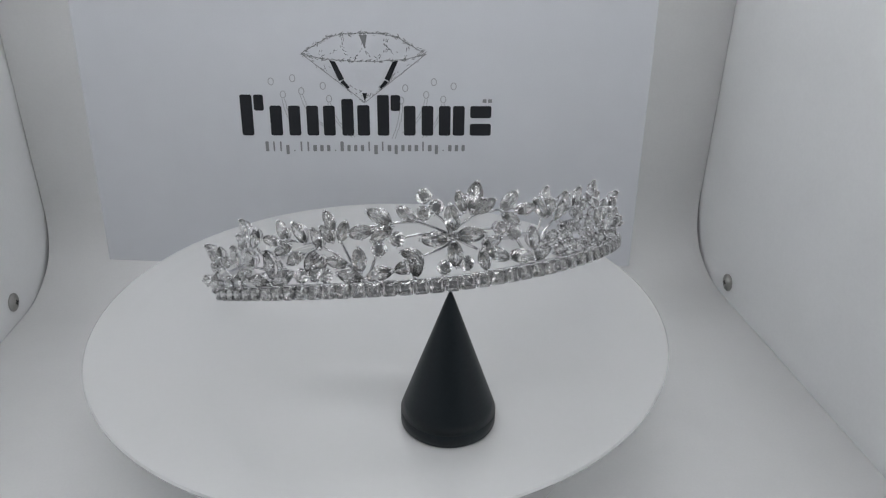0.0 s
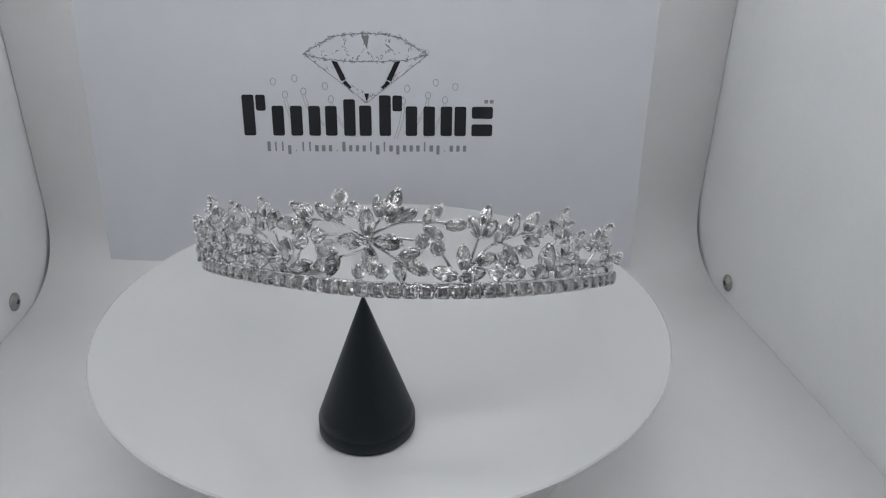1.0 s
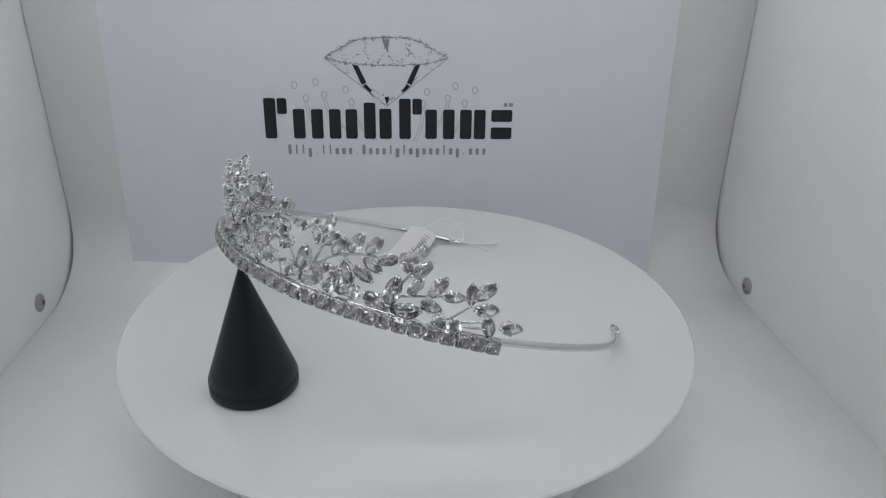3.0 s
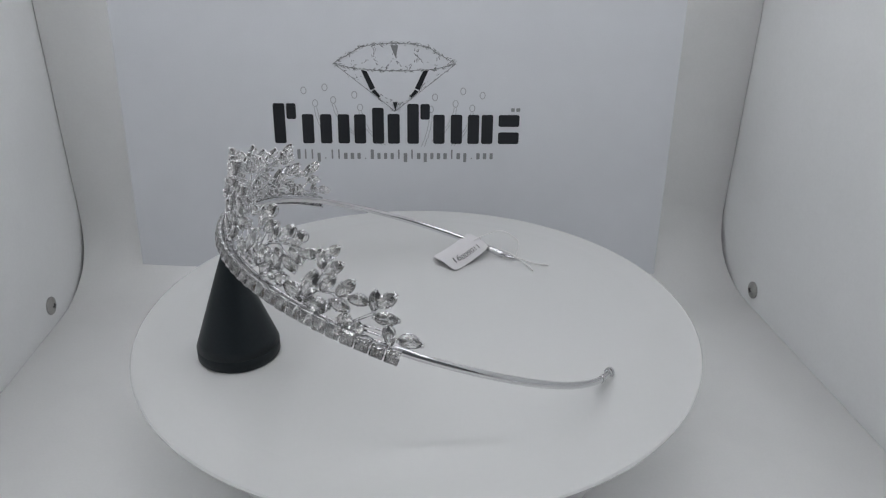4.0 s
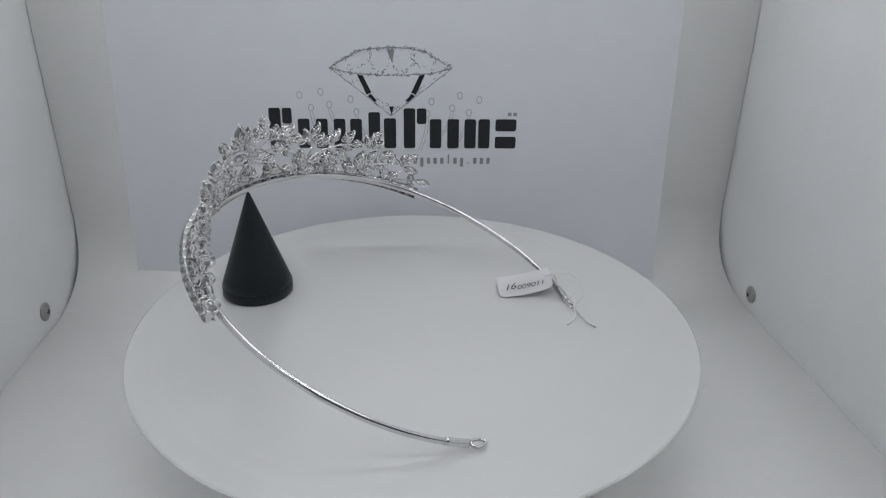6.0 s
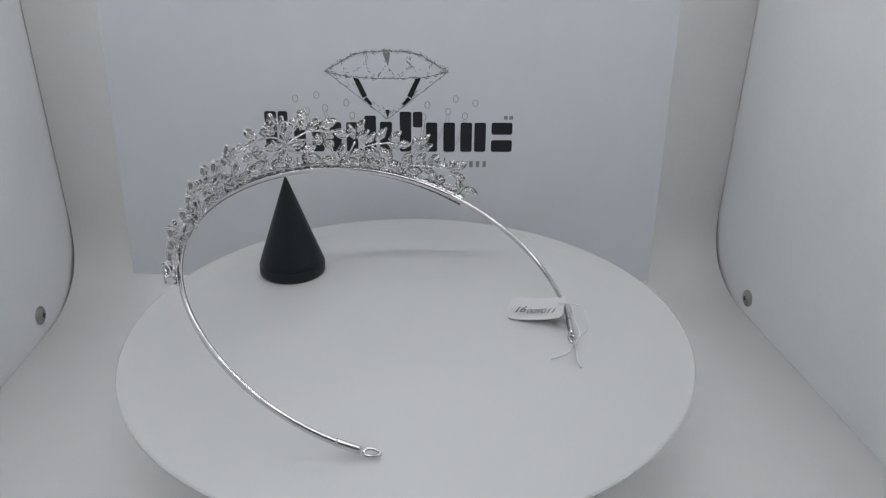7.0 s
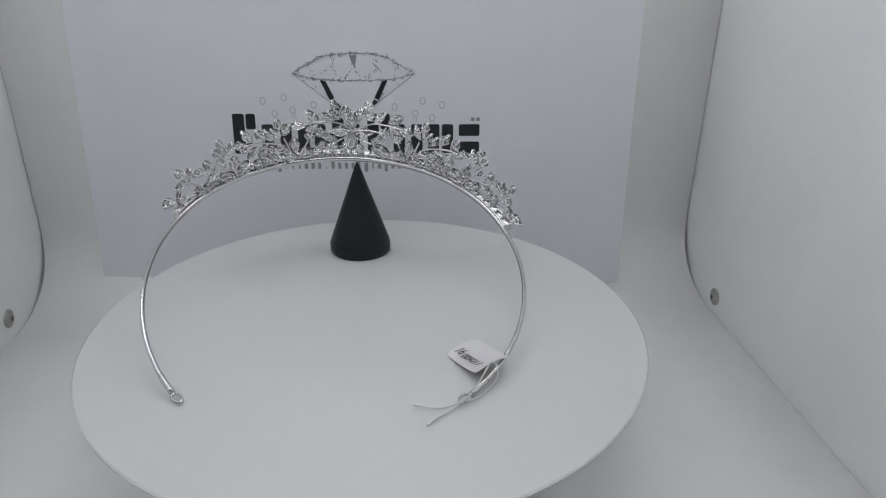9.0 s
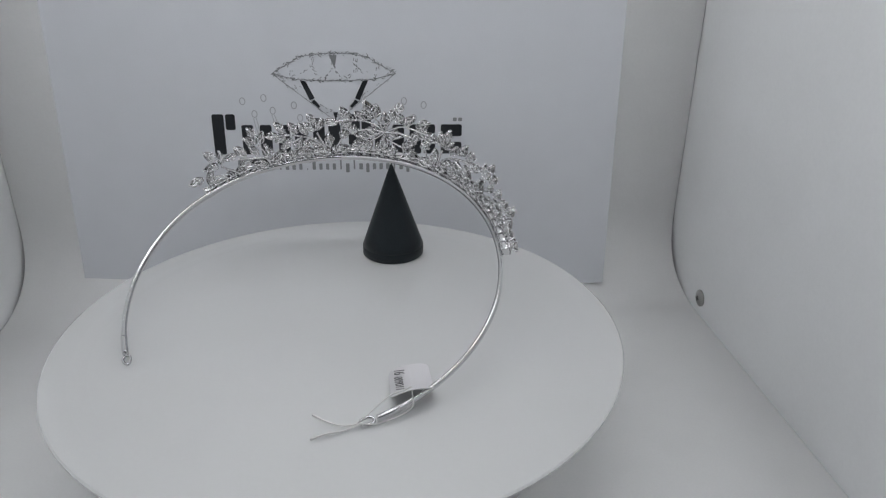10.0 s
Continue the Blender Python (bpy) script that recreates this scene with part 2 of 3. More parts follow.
def printed_card():
    card = new("printed_card")
    card.matrix_basis = CARD_AT
    tagged(card, "white printed card with a diamond emblem leaning on the backdrop", "card")
    x0, x1, z0, z1 = -1.468, 1.285, -0.445, 1.05
    bm = bmesh.new()
    nx, nz = 24, 16
    grid = [[None] * (nz + 1) for _ in range(nx + 1)]
    back = [[None] * (nz + 1) for _ in range(nx + 1)]
    for i in range(nx + 1):
        for k in range(nz + 1):
            # the card is cut a little askew: its lower edge falls towards one corner
            low = z0 - 0.034 * (1 - i / nx)
            x, z = x0 + (x1 - x0) * i / nx - 0.016 * (1 - i / nx) * (1 - k / nz), low + (z1 - low) * k / nz
            grid[i][k] = bm.verts.new((x * S, 0, z * S))
            back[i][k] = bm.verts.new((x * S, 0.0007, z * S))
    for i in range(nx):
        for k in range(nz):
            bm.faces.new((grid[i][k], grid[i + 1][k], grid[i + 1][k + 1], grid[i][k + 1]))
            bm.faces.new((back[i][k], back[i][k + 1], back[i + 1][k + 1], back[i + 1][k]))
    for i in range(nx):
        bm.faces.new((grid[i][0], back[i][0], back[i + 1][0], grid[i + 1][0]))
        bm.faces.new((grid[i][nz], grid[i + 1][nz], back[i + 1][nz], back[i][nz]))
    for k in range(nz):
        bm.faces.new((grid[0][k], grid[0][k + 1], back[0][k + 1], back[0][k]))
        bm.faces.new((grid[nx][k], back[nx][k], back[nx][k + 1], grid[nx][k + 1]))
    part("sheet", bm, PAPER, card)

    # the wordmark as plain black shapes of its size
    base, cap, xh = 0.276, 0.477, 0.424
    X = lambda v: -0.731 + (v - 277) * 0.001319
    bars = []
    for a in (277, 783):
        bars += [(a, a + 44, base, cap), (a + 50, a + 86, cap - 0.078, cap)]
    for a, b in ((382, 498), (517, 627), (880, 995), (1012, 1113)):
        bars += [(a + 2, a + 46, base, xh), (b - 46, b - 2, base, xh)]
    bars += [(650, 694, base, cap - 0.02), (708, 754, base, cap - 0.05), (1132, 1212, base, base + 0.060), (1132, 1212, xh - 0.060, xh)]
    for x0, x1, z0b, z1b in bars:
        bm = bmesh.new()
        flat(bm, round_rect(X(x0), X(x1), z0b, z1b, 0.010))
        part("wordmark_bar", bm, INK_BLACK, card)
    bm = bmesh.new()
    for x0, x1 in ((1178, 1192), (1198, 1213)):
        flat(bm, round_rect(X(x0), X(x1), 0.440, 0.458, 0.003, 2))
    part("small_mark", bm, INK_GREY, card)

    # the address line as small grey bars, one for each sign
    rng = random.Random(4)
    line = "httpd//wwwdfanstylejewelrydcom"
    bm = bmesh.new()
    n = len(line)
    for i, ch in enumerate(line):
        x = -0.632 + (0.382 + 0.632) * (i + 0.5) / n
        w = 0.0215 + rng.uniform(-0.002, 0.002)
        lo, hi = 0.196, 0.228
        if ch in "htlf/":
            hi = 0.246
        if ch in "pyj":
            lo = 0.181
        if ch == "d":
            w, hi = 0.007, 0.204
        if ch in "tl/":
            w = 0.008
        k = 0.40 if w > 0.015 else 0.5
        flat(bm, round_rect(x - w * k, x + w * k, lo, hi, 0.0035, 2))
    tagged(part("address_line", bm, INK_GREY, card, "grey line of small plain bars"), kind="stuff")

    # the diamond emblem
    bm = bmesh.new()
    cx, gz = -0.123, 0.672
    hw, top, tip = 0.298, 0.765, 0.440
    tw = 0.165
    girdle = [(cx - hw, gz), (cx + hw, gz)]
    tops = [(cx - tw, top - 0.016), (cx - 0.10, top - 0.002), (cx, top + 0.004), (cx + 0.10, top - 0.002), (cx + tw, top - 0.016)]
    low = [(cx - 0.298, gz), (cx - 0.20, gz - 0.025), (cx - 0.07, gz - 0.034), (cx + 0.07, gz - 0.034), (cx + 0.20, gz - 0.025), (cx + 0.298, gz)]
    up = [(cx - 0.215, gz + 0.052), (cx - 0.11, gz + 0.030), (cx, gz + 0.022), (cx + 0.11, gz + 0.030), (cx + 0.215, gz + 0.052)]
    point = (cx, tip)
    edges = [*zip([girdle[0], *tops], [*tops, girdle[1]]), *zip(low, low[1:]), (low[0], point), (low[5], point)]
    inner = [((cx - 0.245, gz - 0.028), (cx - 0.02, tip + 0.03)), ((cx + 0.245, gz - 0.028), (cx + 0.02, tip + 0.03)),
             ((cx - 0.20, gz - 0.03), (cx - 0.06, gz - 0.17)), ((cx + 0.20, gz - 0.03), (cx + 0.06, gz - 0.17)),
             ((cx - 0.09, gz - 0.165), (cx + 0.09, gz - 0.165)), ((cx - 0.05, gz - 0.19), (cx + 0.05, gz - 0.19))]
    for k, p in enumerate(up):
        inner += [(p, low[k]), (p, low[k + 1]), (p, tops[k])]
    for a, b in edges:
        strip(bm, a, b, 0.0028)
    # short broken strokes along the facets' edges
    for lines, count, spread in ((edges, 15, 0.006), (inner, 7, 0.010)):
        for a, b in lines:
            ang = math.atan2(b[1] - a[1], b[0] - a[0])
            for _ in range(count):
                f = rng.random()
                px = a[0] + (b[0] - a[0]) * f + rng.uniform(-spread, spread)
                pz = a[1] + (b[1] - a[1]) * f + rng.uniform(-spread, spread)
                g, ln = ang + rng.uniform(-0.7, 0.7), rng.uniform(0.006, 0.020)
                strip(bm, (px, pz), (px + ln * math.cos(g), pz + ln * math.sin(g)), rng.uniform(0.002, 0.006), 0.00022 + 0.00006 * rng.random(), 0.0015)
    part("diamond_drawing", bm, INK_GREY, card, "fine grey facet lines of a diamond")
    for s in (-1, 1):
        bm = bmesh.new()
        flat(bm, [(cx + s * 0.166, gz - 0.030), (cx + s * 0.138, gz - 0.036), (cx + s * 0.098, gz - 0.118), (cx + s * 0.122, gz - 0.128)], 0.00032)
        part("dark_facet", bm, INK_BLACK, card)
        bm = bmesh.new()
        flat(bm, [(cx + s * 0.116, gz - 0.136), (cx + s * 0.100, gz - 0.124), (cx + s * 0.072, gz - 0.158), (cx + s * 0.082, gz - 0.165)], 0.00032)
        part("dark_facet", bm, INK_BLACK, card)
    bm = bmesh.new()
    flat(bm, [(cx - 0.020, top - 0.006), (cx + 0.018, top - 0.006), (cx + 0.006, top - 0.070)], 0.00032)
    part("dark_facet", bm, INK_GREY, card)
    bm = bmesh.new()
    flat(bm, [(cx - 0.012, tip + 0.046), (cx + 0.012, tip + 0.046), (cx, tip + 0.004)], 0.00032)
    part("dark_facet", bm, INK_BLACK, card)

    # the splash of drops behind the wordmark
    bm = bmesh.new()
    drops = ((-0.574, 0.540, 0.0), (-0.470, 0.556, 0.0), (-0.520, 0.478, -0.05), (-0.430, 0.494, -0.09), (-0.325, 0.520, 0.0),
             (-0.298, 0.458, -0.08), (0.075, 0.510, 0.0), (0.055, 0.450, 0.03), (0.178, 0.478, 0.08), (0.262, 0.456, 0.07),
             (0.215, 0.540, 0.0), (0.312, 0.520, 0.0))
    for x, z, bend in drops:
        oval_ring(bm, x, z, 0.015, 0.019, 0.0045, n=18)
        if bend:
            p = [(x - bend * f * f * 1.2 - bend * 0.2 * f, z - 0.020 - f * 0.17) for f in (0, 0.25, 0.5, 0.75, 1.0)]
            for a, b in zip(p, p[1:]):
                strip(bm, (a[0] - 0.006, a[1]), (b[0] - 0.006, b[1]), 0.0035, 0.00018)
                strip(bm, (a[0] + 0.006, a[1]), (b[0] + 0.010, b[1]), 0.0035, 0.00018)
    part("splash_drawing", bm, INK_PALE, card, "pale grey outlines of drops")


printed_card()


# ---- the turntable ----
def turntable():
    t = new("turntable")
    t.matrix_basis = pose(0, 0, 0)
    tagged(t, "round white glossy turntable standing on the sheet", "turntable")
    bm = lathe([(0, 0), (0.070, 0), (0.074, 0.002), (0.076, 0.006), (0.074, TOP - 0.0065), (0.071, TOP - 0.0052), (0, TOP - 0.0052)])
    part("base", bm, BASE_PLASTIC, t, "white plastic base", smooth=False)
    h = 0.0042
    prof = [(0, -h), (0.80 * S, -h), (S - 0.0050, -h), (S - 0.0012, -0.0016), (S - 0.0002, -0.0008), (S - 0.0002, -0.0004), (S - 0.0008, 0.0)]
    for i in range(9):
        f = i / 8
        prof.append(((0.915 - 0.06 * f) * S, -0.00005 * math.sin(math.pi * f)))
    prof += [(0.45 * S, 0.0), (0, 0.0)]
    bm = lathe(prof, 192)
    return part("platter", bm, PLATTER, t, "glossy white turning platter", at=pose(0, 0, TOP))


platter = turntable()


# ---- the cone ----
def cone_stand():
    top = new("cone_stand")
    tagged(top, "matt black cone display stand on the platter", "display stand")
    rb, hc, sk = 0.1335 * S, 0.412 * S, 0.043 * S
    ring = lathe([(0, 0.0), (rb - 0.0006, 0.0), (rb, 0.0006), (rb, sk - 0.00003), (rb - 0.00003, sk), (0, sk)], 96)
    prof = [(0, sk + 0.00001), (rb - 0.00005, sk + 0.00001)]
    for i in range(13):
        f = i / 13
        prof.append(((rb - 0.00002) * (1 - f) + 0.0004 * f, sk + 0.00003 + (hc - sk) * f))
    prof += [(0.0005, hc - 0.0004), (0, hc)]
    for name, bm in (("base_ring", ring), ("cone", lathe(prof, 96))):
        ob = part(name, bm, BLACK_CONE, top)
        for p in ob.data.polygons:
            p.use_smooth = abs(p.normal.z) < 0.9
    return top


cone = cone_stand()


# ---- the tiara ----
# Its hoop lies in a slanting plane: on the cone's tip in front, on the platter at its two ends.
H_O, H_U, H_V = Vector((0.1772, 0.4683, 0.0062)), Vector((0.9904, -0.138, 0.0047)), Vector((0.1314, 0.9314, -0.3394))
H_N = Vector((0.0424, 0.3368, 0.9406))
TIARA_AT = Vector((0.10 * S, -0.05 * S, 0.0))


def hoop_line(n=360):
    pts = []
    for i in range(n + 1):
        f = -1 + 2 * i / n
        th = f * (2.4309 if f < 0 else 2.4320)
        k = 1 - 0.0063 * math.cos(2 * th) + 0.0071 * math.sin(2 * th) - 0.0027 * math.cos(3 * th) + 0.0064 * math.sin(3 * th)
        x, y = 0.6600 * k * math.sin(th), -(0.6816 if math.cos(th) > 0 else 0.6918) * k * math.cos(th)
        c, s = math.cos(-0.0035), math.sin(-0.0035)
        u, v = 0.0012 - 0.004 * math.cos(th * 0.641) + x * c - y * s, -0.5215 + x * s + y * c
        w = 0.0139 + 0.0195 * math.sin(th) + 0.0122 * math.cos(th) - 0.0043 * math.cos(2 * th) + 0.0049 * math.sin(2 * th)
        w += -0.0043 * math.cos(3 * th) - 0.0093 * math.sin(3 * th)
        p = (H_O + H_U * u + H_V * v + H_N * w) * S
        p.z = max(p.z, 0.0012)
        pts.append(p - TIARA_AT)
    return pts


HOOP = hoop_line()
ARC = [0.0]
for p, q in zip(HOOP, HOOP[1:]):
    ARC.append(ARC[-1] + (q - p).length / S)
ARC = np.array(ARC) - ARC[180]
TANG = [(HOOP[min(i + 1, 360)] - HOOP[max(i - 1, 0)]).normalized() for i in range(361)]
UPS = [(H_N - t * H_N.dot(t)).normalized() for t in TANG]
OUTS = [t.cross(u) for t, u in zip(TANG, UPS)]


def along(s, rows):
    i = int(np.clip(np.searchsorted(ARC, s) - 1, 0, 359))
    f = (s - ARC[i]) / (ARC[i + 1] - ARC[i])
    return rows[i] * (1 - f) + rows[i + 1] * f


LEAN = 0.19   # how far the sprigs lean outwards over their height


def place(s, h, o=0.036, face=False):
    """A point of the tiara: s along the hoop from its middle, h up, o outwards, in units of S. The band bows a little over the hoop.
    face: on the sprigs, which lean outwards over one half of the band and stand upright on the other."""
    h += 0.006 - 0.011 * (s / 0.78) ** 2
    if face:
        o += -0.028 + LEAN * h * min(max(1 - s / 0.3, 0.0), 1.0)
        if s < 0:
            o += 0.044 * min(max((-s - 0.33) / 0.42, 0.0), 1.15) ** 1.5
        else:
            o += -0.010 * min(s / 0.4, 1.0) + 0.036 * min(max((s - 0.50) / 0.25, 0.0), 1.15) ** 1.5
    return along(s, HOOP) + along(s, OUTS) * (o * S) + along(s, UPS) * (h * S)


def gem_mesh(name, outline, table, crown, girdle, pavilion, lower, seed=0):
    """A cut stone: rings of facets from the flat table over the girdle down to the point."""
    bm = bmesh.new()
    n = len(outline)
    rng = random.Random(seed)
    off = lambda a: rng.uniform(-a, a) if seed else 0.0

    def ring(k, z, half):
        out = []
        for i in range(n):
            (x0, y0), (x1, y1) = outline[i], outline[(i + 1) % n]
            q = 0.0 if k == 1 else 0.012
            out.append(bm.verts.new((((x0 + x1) / 2 if half else x0) * (k + off(q)), ((y0 + y1) / 2 if half else y0) * (k + off(q)), z + off(q * 0.6))))
        return out

    def band(a, b, half):
        # facets between two rings that stand half a step apart
        for i in range(n):
            j = (i + 1) % n
            if half:
                bm.faces.new((a[i], a[j], b[i]))
                bm.faces.new((a[j], b[j], b[i]))
            else:
                bm.faces.new((a[i], a[j], b[j]))
                bm.faces.new((a[i], b[j], b[i]))

    g0, g1 = ring(1, 0, False), ring(1, girdle, False)
    for i in range(n):
        j = (i + 1) % n
        bm.faces.new((g0[i], g0[j], g1[j], g1[i]))
    k = 1 - table
    c1 = ring(1 - 0.36 * k, girdle + crown * 0.52, True)
    c2 = ring(1 - 0.72 * k, girdle + crown * 0.86, False)
    c3 = ring(table, girdle + crown, True)
    band(g1, c1, True)
    band(c1, c2, False)
    band(c2, c3, True)
    mid = bm.verts.new((0, 0, girdle + crown * 1.02))
    for i in range(n):
        bm.faces.new((c3[i], c3[(i + 1) % n], mid))
    p1, p2 = ring(lower, -pavilion * (1.04 - lower), True), ring(lower * 0.45, -pavilion * (1.03 - lower * 0.45), False)
    band(g0, p1, True)
    band(p1, p2, False)
    tip = bm.verts.new((0, 0, -pavilion))
    for i in range(n):
        bm.faces.new((p2[(i + 1) % n], p2[i], tip))
    bmesh.ops.recalc_face_normals(bm, faces=bm.faces)
    me = bpy.data.meshes.new(name)
    bm.to_mesh(me)
    bm.free()
    me.materials.append(STONE)
    return me


def finish(name, bm, mat):
    bmesh.ops.recalc_face_normals(bm, faces=bm.faces)
    me = bpy.data.meshes.new(name)
    bm.to_mesh(me)
    bm.free()
    me.materials.append(mat)
    for p in me.polygons:
        p.use_smooth = True
    return me


def setting_mesh(name, outline, claws, rim, drop, top):
    """A wire rim under the stone, and claws that rise from it past the girdle and end in a bead on the crown."""
    bm = bmesh.new()
    for k, z, r in ((0.52, -drop, rim * 0.9), (0.80, -drop * 0.45, rim * 0.6)):
        sweep(bm, [Vector((x * k, y * k, z)) for x, y in outline], r, r, sides=5, closed=True)
    for x, y in claws:
        v = [Vector((x * 0.54, y * 0.54, -drop)), Vector((x * 1.03, y * 1.03, -0.05)), Vector((x * 1.06, y * 1.06, top * 0.6)),
             Vector((x * 0.93, y * 0.93, top))]
        sweep(bm, v, rim, rim, ups=[Vector((-y, x, 0.01)).normalized()] * 4, sides=6)
        bmesh.ops.create_icosphere(bm, subdivisions=1, radius=rim * 1.6, matrix=Matrix.Translation(v[-1]))
    return finish(name, bm, SETTING)


def tray_mesh(name, w=0.550, h=0.57, deep=0.72, lip=-0.02, wall=0.012):
    """The open metal tray of a square stone: four walls with rounded corners, folded in over the stone, and a bead in each corner."""
    bm = bmesh.new()
    rings = []
    for k, z in ((0.86, -deep), (1.0, -deep * 0.35), (1.0, lip), (1 - wall * 1.2, lip + 0.035), (1 - wall * 3.0, lip), (1 - wall * 3.0, -deep * 0.3),
                 (0.70, -deep)):
        rings.append([bm.verts.new((x * k, y * k, z)) for x, y in round_rect(-w, w, -h, h, 0.11, 3)])
    n = len(rings[0])
    for a, b in zip(rings, rings[1:] + rings[:1]):
        for i in range(n):
            bm.faces.new((a[i], a[(i + 1) % n], b[(i + 1) % n], b[i]))
    for x in (-1, 1):
        for y in (-1, 1):
            bmesh.ops.create_icosphere(bm, subdivisions=1, radius=0.075, matrix=Matrix.Translation((x * (w - 0.09), y * (h - 0.07), lip + 0.10)))
    # the lip along the upper side is a little broader
    add_box(bm, -w * 0.60, w * 0.60, h - 0.07, h + 0.03, lip - 0.20, lip + 0.07, 0.02)
    return finish(name, bm, SETTING)


def marquise_outline(n=24, w=0.262):
    out = []
    for i in range(n):
        a = 2 * math.pi * i / n
        x = math.cos(a)
        out.append((0.5 * x, math.copysign(w * (1 - abs(x) ** 2.3) ** 0.74, math.sin(a)) if abs(math.sin(a)) > 1e-6 else 0.0))
    return out


MARQ = marquise_outline()
ROUND = [(0.5 * math.cos(2 * math.pi * i / 16), 0.5 * math.sin(2 * math.pi * i / 16)) for i in range(16)]
SQ = [(x * c - y * d, x * d + y * c) for c, d in ((1, 0), (0, 1), (-1, 0), (0, -1)) for x, y in ((0.5, -0.42), (0.5, -0.2), (0.5, 0.0), (0.5, 0.2), (0.5, 0.42))]
MARQ_GEMS = [gem_mesh("marquise_stone", MARQ, 0.50, 0.085, 0.03, 0.225, 0.60, k) for k in range(1, 6)]
MARQ_SET = setting_mesh("claw_setting", MARQ, [MARQ[i] for i in (1, 6, 11, 13, 18, 23)], 0.031, 0.36, 0.095)
ROUND_GEMS = [gem_mesh("round_stone", ROUND, 0.55, 0.16, 0.04, 0.43, 0.60, k) for k in range(6, 10)]
ROUND_SET = setting_mesh("claw_setting", ROUND, [ROUND[i] for i in (0, 3, 5, 8, 11, 13)], 0.048, 0.60, 0.16)
SQ_GEMS = [gem_mesh("square_stone", [(x * 1.06, y * 1.08) for x, y in SQ], 0.50, 0.20, 0.05, 0.46, 0.62, k) for k in range(10, 14)]
SQ_SET = tray_mesh("square_setting")

gem_rng = random.Random(11)


def gem_pose(s, h, o, ds, dh, size, tilt=14, face=True):
    x = (along(s, TANG) * ds + along(s, UPS) * dh).normalized()
    z = (along(s, OUTS) - along(s, UPS) * (LEAN if face and s < 0.15 else 0.0)).normalized()
    z = (z - x * z.dot(x)).normalized()
    y = z.cross(x)
    m = Matrix((x, y, z)).transposed().to_4x4()
    turn = pose(0, 0, 0, gem_rng.uniform(-tilt, tilt), gem_rng.uniform(-tilt, tilt), 0)
    return Matrix.Translation(place(s, h, o, face)) @ m @ turn @ Matrix.Diagonal((size, size, size, 1))


def marquise(parent, s0, h0, s1, h1):
    ln = math.hypot(s1 - s0, h1 - h0) * S
    o = 0.038 + gem_rng.uniform(-0.006, 0.008)
    m = gem_pose((s0 + s1) / 2, (h0 + h1) / 2, o, s1 - s0, h1 - h0, max(ln, 0.0056) * 1.12)
    ob = share("marquise_stone", gem_rng.choice(MARQ_GEMS), parent, m)
    share("claw_setting", MARQ_SET, ob, Matrix())


def round_stone(parent, s, h, d=0.041):
    m = gem_pose(s, h, 0.037 + gem_rng.uniform(-0.004, 0.008), 1, gem_rng.uniform(-0.4, 0.4), d * S, 12)
    ob = share("round_stone", gem_rng.choice(ROUND_GEMS), parent, m)
    share("claw_setting", ROUND_SET, ob, Matrix())


def wire(parent, pts, r=0.00042):
    line = glide([place(s, h, 0.024, True) for s, h in pts], 8)
    bm = bmesh.new()
    sweep(bm, line, r, r, sides=7)
    part("branch_wire", bm, SILVER, parent, smooth=True)




def pairs(text):
    return [tuple(float(v) for v in row.split()) for row in text.strip().split(";")]


SHIFT = 0.006   # the middle flower against the hoop's middle

# stones as tip to tip (s, h, s, h), sprig by sprig; rounds as (s, h); wires as runs of (s, h)
FLOWER = pairs("-0.012 0.199 -0.006 0.131; -0.087 0.113 -0.018 0.115; 0.004 0.117 0.076 0.117; -0.007 0.106 0.001 0.037")
FLOWER_RIGHT = pairs("0.023 0.180 0.011 0.230; 0.038 0.180 0.064 0.250; 0.043 0.174 0.079 0.204; 0.064 0.174 0.109 0.202;"
                     "0.127 0.172 0.170 0.217; 0.128 0.162 0.176 0.133; 0.068 0.085 0.123 0.098; 0.064 0.075 0.081 0.020;"
                     "0.084 0.070 0.143 0.045; 0.182 0.165 0.238 0.170")
FLOWER_LEFT = pairs("-0.139 0.202 -0.097 0.164; -0.210 0.197 -0.153 0.164; -0.205 0.121 -0.152 0.155; -0.138 0.087 -0.084 0.072;"
                    "-0.157 0.035 -0.097 0.057; -0.108 0.019 -0.090 0.075; -0.199 0.149 -0.263 0.139")
FLOWER_ROUNDS = pairs("-0.031 0.038; 0.026 0.043; -0.074 0.225; -0.045 0.196;"
                      "-0.078 0.181; 0.126 0.124; 0.165 0.109; -0.144 0.120;"
                      "-0.190 0.098")
FLOWER_WIRES = (
    "-0.010 0.121; 0.015 0.145; 0.068 0.168; 0.126 0.174; 0.190 0.173",
    "-0.010 0.121; -0.058 0.146; -0.112 0.162; -0.221 0.155",
    "-0.010 0.121; -0.072 0.129; -0.133 0.122",
    "-0.010 0.121; 0.040 0.131; 0.108 0.126",
    "-0.010 0.121; -0.022 0.094; -0.086 0.069",
    "-0.010 0.121; 0.022 0.098; 0.061 0.076",
    "-0.010 0.121; -0.027 0.158; -0.047 0.178",
    "-0.010 0.121; 0.009 0.159; 0.026 0.179",
    "-0.196 0.096; -0.214 0.053; -0.232 0.019",
    "0.168 0.107; 0.197 0.065; 0.211 0.043")
